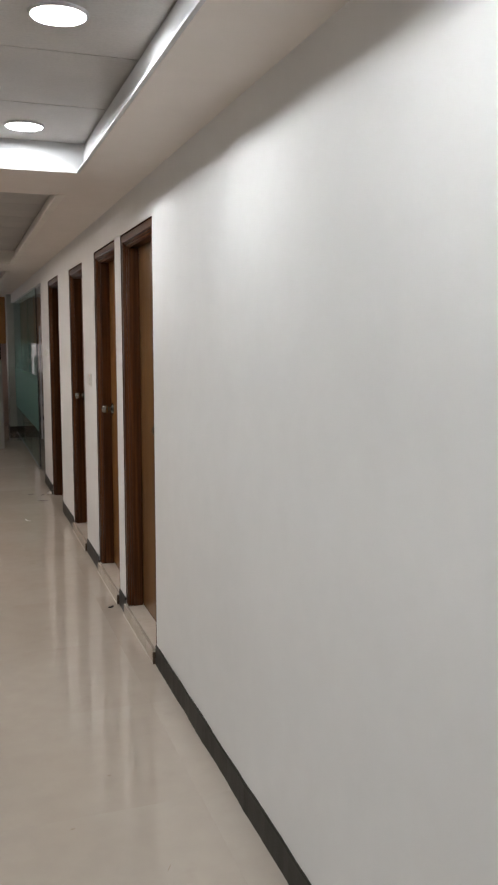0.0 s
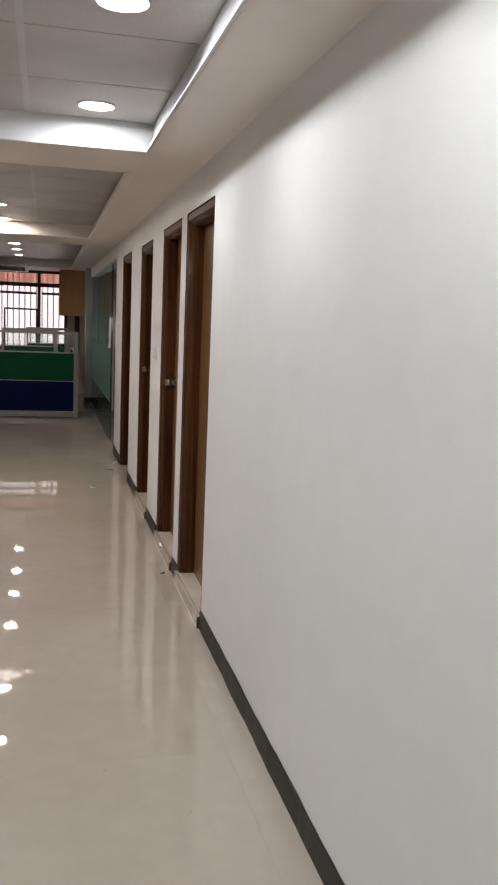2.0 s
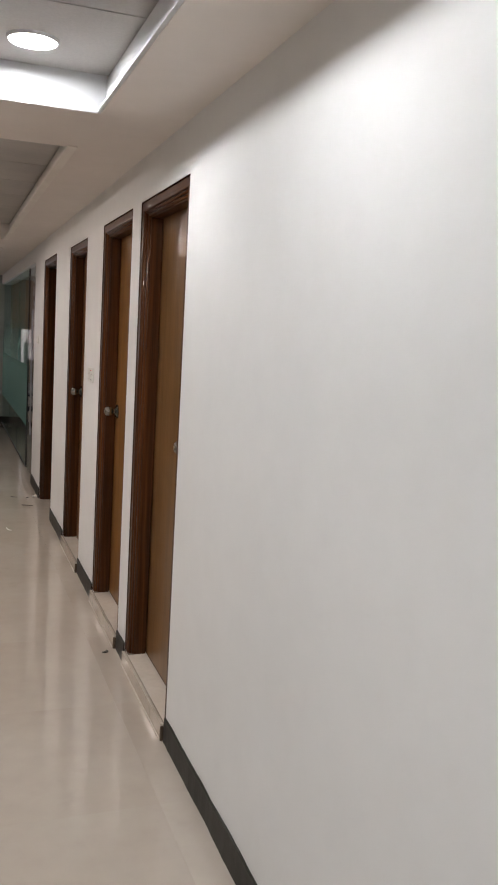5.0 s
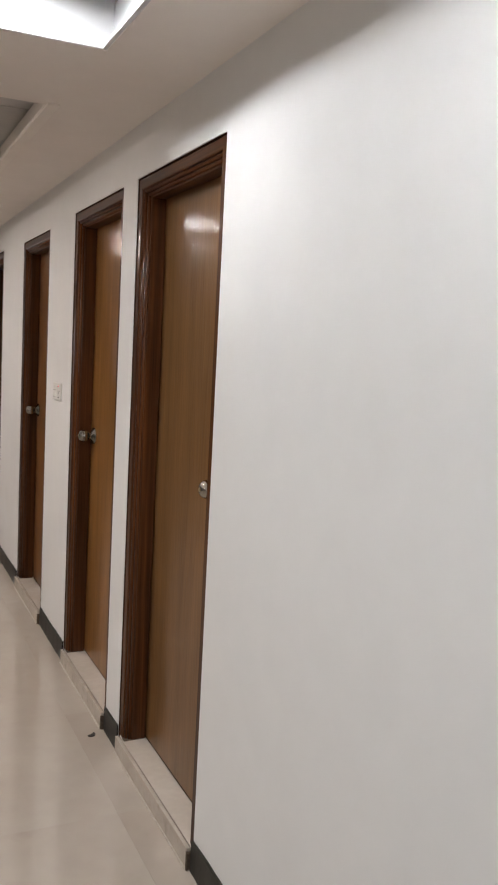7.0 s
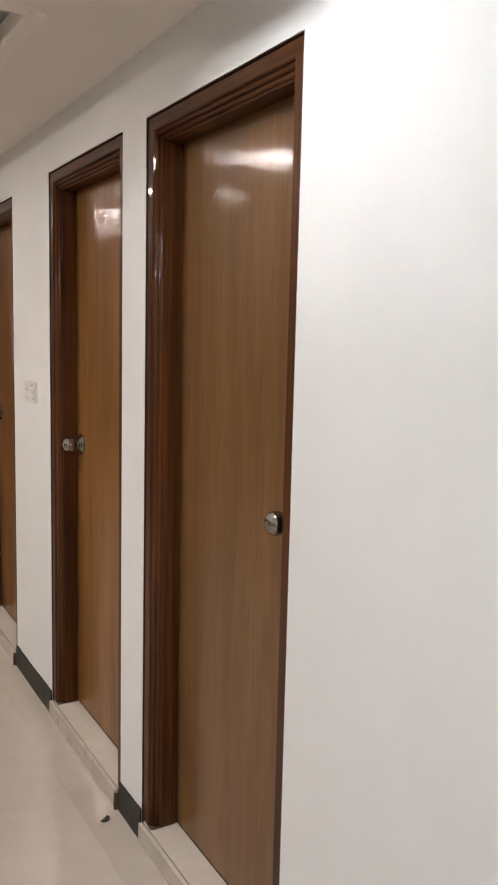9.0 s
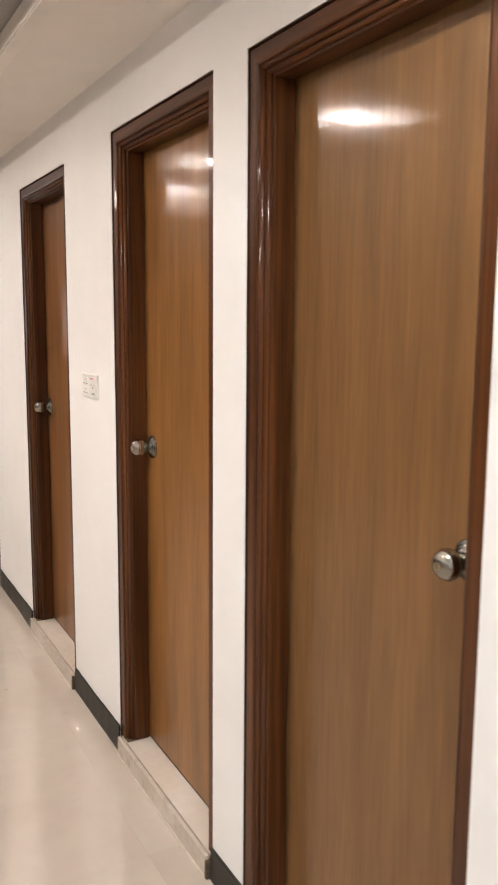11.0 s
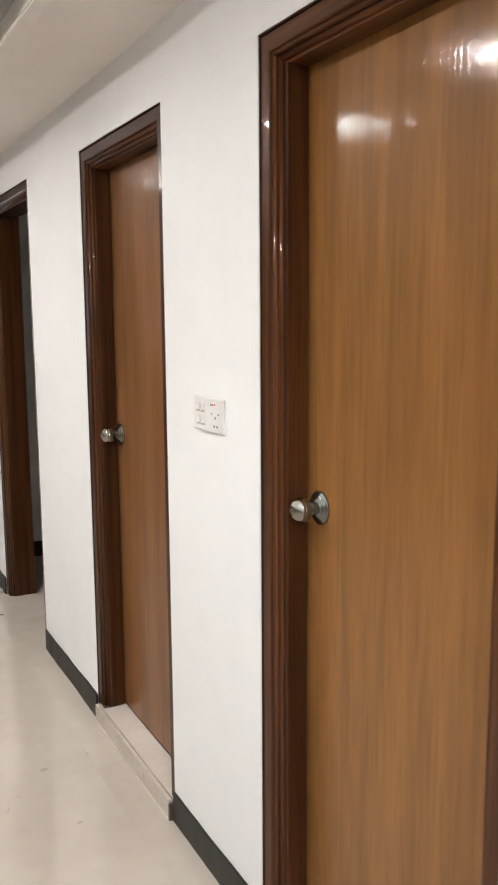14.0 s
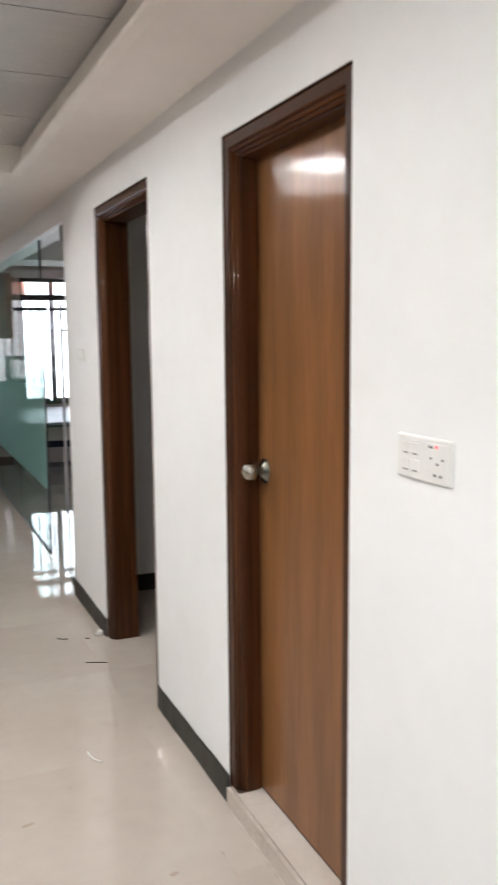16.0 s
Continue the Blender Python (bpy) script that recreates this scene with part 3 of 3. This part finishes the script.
for k, (a, b) in enumerate(((11.81, 13.18), (13.186, 14.55), (14.556, 16.2))):
    g = root("glass_panel", XW + 0.03, a, 0, "fixed glass panel with fading teal frosted film", "glass partition", "glass partition panels")
    part("pane", boxes((0.0, 0.012, 0.0, b - a, 0.007, 2.198), bevel=0.001), FILM, g)
    part("floor_channel", boxes((-0.003, 0.015, 0.0, b - a, 0.0, 0.008)), BLACK_PLASTIC, g)
    if k == 0:
        part("edge_seal", boxes((-0.002, 0.014, -0.004, 0.0, 0.02, 2.198)), BLACK_PLASTIC, g)

ledge = root("low_cabinet", 1.42, 15.76, 0, "low pale cabinet with dark reveals under the window", "cabinet")
part("plinth", boxes((0.03, 2.9, 0.04, 2.1, 0, 0.05)), STEEL, ledge, "steel plinth")
part("body", boxes((0, 2.95, 0.012, 2.15, 0.05, 0.50)), DARK, ledge)
for x in (0.0, 0.99, 1.98):
    part("drawer_front", boxes((x, x + 0.97, 0, 0.018, 0.06, 0.235), bevel=0.002), DESK_PINK, ledge)
    part("drawer_front", boxes((x, x + 0.97, 0, 0.018, 0.315, 0.475), bevel=0.002), DESK_PINK, ledge)
part("top", boxes((-0.02, 2.97, -0.02, 2.17, 0.50, 0.535), bevel=0.003), STONE, ledge, "mottled grey-lilac stone top")


# ---- windows ----
def window(index, x0, x1, z0, mull, label):
    h = 2.34 - z0
    wdw = root("window_%d" % index, x0, YN + 0.08, z0, label, "window", kind="structure")
    w = x1 - x0
    f = 0.05
    part("window_frame", boxes((0, w, 0, 0.06, 0, f), (0, w, 0, 0.06, h - f, h), (0, f, 0, 0.06, f, h - f), (w - f, w, 0, 0.06, f, h - f)), BROWN_METAL, wdw)
    tz = 2.035 - z0
    part("transom", boxes((f, w - f, -0.005, 0.06, tz, tz + 0.075)), BROWN_METAL, wdw)
    edges = [0.0] + [m - x0 for m in mull] + [w]
    for m in mull:
        part("mullion", boxes((m - x0 - 0.03, m - x0 + 0.03, 0.002, 0.062, f, h - f)), BROWN_METAL, wdw)
    for a, b in zip(edges, edges[1:]):
        sash = part("sash", boxes((a + f, b - f, 0.01, 0.05, tz - 0.145, tz - 0.10), (a + f, b - f, 0.01, 0.05, f, f + 0.04)), BROWN_METAL, wdw)
        p = part("pane", boxes((a + 0.01, b - 0.01, 0.028, 0.033, 0.01, h - 0.01)), PANE, sash)
        p.visible_shadow = False
    return wdw


window(1, *WIN[0], SILLZ[0], (-1.30, -0.63, 0.14), "brown metal window with transom, overlooking bright daylight")
window(2, *WIN[1], SILLZ[1], (), "narrow brown metal window beside the column")
window(3, *WIN[2], SILLZ[2], (2.24, 3.1), "brown metal window above the low cabinet")
sash = root("casement", -0.51, YN + 0.03, SILLZ[0], "dark brown inner casement frame in the window", "casement")
part("frame", boxes((0, 0.62, 0, 0.03, 0, 0.03), (0, 0.62, 0, 0.03, 0.77, 0.80), (0, 0.03, 0, 0.03, 0.03, 0.77), (0.59, 0.62, 0, 0.03, 0.03, 0.77)), BROWN_METAL, sash)
for (a, b), s in zip(WIN, SILLZ):
    g = root("window_grille", a, YN + 0.17, s, "painted steel security grille of upright bars outside the window", "grille", "window grilles")
    n = max(1, int((b - a) / 0.105))
    for k in range(n):
        x = (k + 0.5) * (b - a) / n
        part("bar", boxes((x - 0.011, x + 0.011, 0, 0.016, 0.0, 2.34 - s)), GRILLE, g)
    part("cross_bar", boxes((0, b - a, 0.016, 0.024, 0.02, 0.04)), GRILLE, g)
setting("ground", boxes((-400, 400, -400, 400, -4.2, -4.0)), GROUT, "plain ground outside far below the windows", "ground")
setting("backdrop", boxes((-6, 1.2, 22.0, 22.05, -3.9, 9)), DAY, "pale hazy tiled facade backdrop whose glow stands in for daylight", "backdrop")
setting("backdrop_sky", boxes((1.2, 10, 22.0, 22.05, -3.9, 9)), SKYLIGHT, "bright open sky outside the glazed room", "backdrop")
aw = bmesh.new()
for k in range(84):
    x = -5.6 + 0.09 * k
    box(aw, x, x + 0.05, 18.40, 18.412, 2.09, 2.75)
    box(aw, x + 0.05, x + 0.09, 18.43, 18.442, 2.09, 2.75)
    box(aw, x, x + 0.09, 18.412, 18.43, 2.74, 2.75)
setting("awning", aw, AWNING, "salmon corrugated awning sheet outside above the windows", "awning")

# ---- office side ----
def workstation_screen(x0, x1, y, green_to, post_right=True, label="desk screen with green over navy fabric panels and clear top"):
    s = root("desk_screen", x0, y, 0, label, "desk screen", "desk screens")
    w = x1 - x0
    part("base_panel", boxes((0.03, w - 0.065, 0, 0.045, 0.012, 0.10), bevel=0.003), ALU, s)
    part("navy_panel", boxes((0.03, w - 0.065, -0.004, 0.049, 0.104, 0.548), bevel=0.004), BLUE, s)
    part("trim_strip", boxes((0.03, w - 0.065, -0.006, 0.051, 0.548, 0.556)), ALU, s)
    part("green_panel", boxes((0.03, w - 0.065, -0.004, 0.049, 0.557, green_to), bevel=0.004), GREEN, s)
    part("rail", boxes((0.03, w - 0.065, -0.006, 0.051, green_to, green_to + 0.018), bevel=0.002), ALU, s)
    part("clear_panel", boxes((0.03, w - 0.065, 0.018, 0.024, green_to + 0.018, 1.245)), GLASS, s)
    part("top_rail", boxes((0.0, w, -0.004, 0.049, 1.245, 1.285), bevel=0.004), ALU, s)
    for x in ((0.0, w - 0.065) if post_right else (0.0,)):
        part("post", boxes((x, x + (0.03 if x == 0 else 0.065), -0.006, 0.051, 0, 1.29 if x else 1.245), bevel=0.004), ALU, s)
    return s


workstation_screen(-1.9, 0.738, 13.99, 0.965)
workstation_screen(-0.43, 0.46, 15.55, 0.99)
workstation_screen(-0.07, 0.67, 16.9, 0.99)
ret = root("desk_screen", 0.693, 14.05, 0, "grey framed desk screen running back from the corner post", "desk screen", "desk screens")
part("green_panel", boxes((-0.022, 0.022, 0.0, 1.44, 0.56, 0.98), bevel=0.003), GREEN, ret)
part("navy_panel", boxes((-0.022, 0.022, 0.0, 1.44, 0.10, 0.556), bevel=0.003), BLUE, ret)
part("base_panel", boxes((-0.02, 0.02, 0.0, 1.44, 0.0, 0.098)), ALU, ret)
part("top_rail", boxes((-0.024, 0.024, 0.0, 1.44, 0.982, 1.0)), ALU, ret)
desk = root("office_desk", -0.9, 14.6, 0, "pale office desk behind the green screens", "desk")
part("desktop", boxes((0, 1.5, 0, 0.7, 0.72, 0.75), bevel=0.004), DESK_PINK, desk)
for x in (0.03, 1.42):
    part("leg_panel", boxes((x, x + 0.04, 0.04, 0.66, 0, 0.72)), ALU, desk)
pb = root("ply_box", 0.516, 17.2, 1.512, "plywood casing hung under the soffit before the window", "casing")
part("front_board", boxes((0, 0.452, 0, 0.018, 0, SOF - 1.512), bevel=0.002), PLY, pb)
for x in (0.0, 0.434):
    part("side_board", boxes((x, x + 0.018, 0.018, 0.40, 0, SOF - 1.512)), PLY, pb)
part("bottom_board", boxes((0.018, 0.434, 0.018, 0.40, 0, 0.018)), PLY, pb)
ac = root("air_conditioner", -1.005, 16.62, 2.245, "white ceiling-hung air conditioner with a dark outlet slot", "air conditioner")
part("casing", boxes((0, 0.96, 0, 0.5, 0.02, SOF - 2.245), bevel=0.01), WHITE_PLASTIC, ac)
part("outlet_slot", boxes((0.03, 0.91, -0.006, 0.2, 0.014, 0.088)), BLACK_PLASTIC, ac)
part("louvre", boxes((0.03, 0.91, -0.012, -0.006, 0.075, 0.079)), WHITE_PLASTIC, ac)
part("bottom_grille", boxes((0.04, 0.92, 0.05, 0.45, 0.012, 0.02)), SWITCH_GREY, ac)


# ---- scraps on the floor ----
def scrap(name, x, y, length, width, turn, mat, label, cat, bend=0.0, thick=0.0015):
    bm = bmesh.new()
    n = 8
    rows = []
    for k in range(n + 1):
        s = (k / n - 0.5) * length
        off = bend * ((2 * k / n - 1) ** 2)
        wd = width * (0.6 + 0.4 * math.sin(math.pi * (k + 0.5) / (n + 1)))
        lift = abs(bend) * 0.3 * (2 * k / n - 1) ** 2
        rows.append([bm.verts.new((s, off + sgn * wd / 2, z + lift)) for sgn, z in ((-1, 0), (1, 0), (1, thick), (-1, thick))])
    for p, q in zip(rows, rows[1:]):
        for k in range(4):
            bm.faces.new((p[k], p[(k + 1) % 4], q[(k + 1) % 4], q[k]))
    bm.faces.new(rows[0])
    bm.faces.new(rows[-1][::-1])
    bmesh.ops.recalc_face_normals(bm, faces=bm.faces)
    ob = tagged(part(name, bm, mat), label, cat)
    ob.location, ob.rotation_euler = (x, y, 0.0004), (0, 0, radians(turn))
    return ob


scrap("cable_offcut", 0.890, 9.681, 0.10, 0.004, -24, TWIG, "thin black cable offcut on the tiles", "cable scrap", 0.0, 0.004)
scrap("cable_offcut", 0.800, 10.06, 0.055, 0.004, -28, TWIG, "short black cable offcut on the tiles", "cable scrap", 0.004, 0.004)
scrap("cable_offcut", 0.920, 10.02, 0.022, 0.004, -20, TWIG, "tiny black cable offcut on the tiles", "cable scrap", 0.0, 0.004)
scrap("paper_curl", 0.667, 8.786, 0.10, 0.008, -72, PAPER, "curled white paper strip on the tiles", "paper scrap", 0.01, 0.003)
scrap("paper_curl", 0.995, 10.05, 0.05, 0.028, 60, PAPER, "crumpled white paper against the skirting", "paper scrap", 0.012, 0.016)
scrap("dry_leaf", 0.960, 6.140, 0.034, 0.017, 35, TWIG, "small dark dry leaf on the tiles", "leaf", 0.004, 0.004)
for x, y, l, w, t in ((0.735, 8.027, 0.026, 0.015, 10), (0.574, 7.839, 0.03, 0.006, 70), (0.757, 7.665, 0.016, 0.010, 0), (0.383, 8.45, 0.04, 0.012, 15),
                      (0.62, 7.90, 0.018, 0.006, 120), (0.90, 8.06, 0.02, 0.005, 95),
                      (0.55, 8.62, 0.012, 0.008, 30), (0.70, 3.6, 0.03, 0.003, 60), (0.45, 3.9, 0.016, 0.006, 10), (0.62, 4.2, 0.012, 0.006, 0)):
    scrap("mud_speck", x, y, l, w, t, SMUDGE, "small dried brown mud speck on the tiles", "speck", 0.0, 0.0008)

# ---- floor tiles ----
TILE = 0.8
floor = root("floor", 0, 0, 0, "polished beige vitrified floor tiles with fine joints", "floor", kind="structure")
tile_mesh = mesh_of("tile", boxes((0.0001, TILE - 0.0001, 0.0001, TILE - 0.0001, -0.01, 0.0)), FLOOR)
for i in range(12):
    for j in range(24):
        t = new("tile", tile_mesh)
        t.parent = floor
        t.location = (X0 + TILE * i, Y0 + TILE * j, 0)
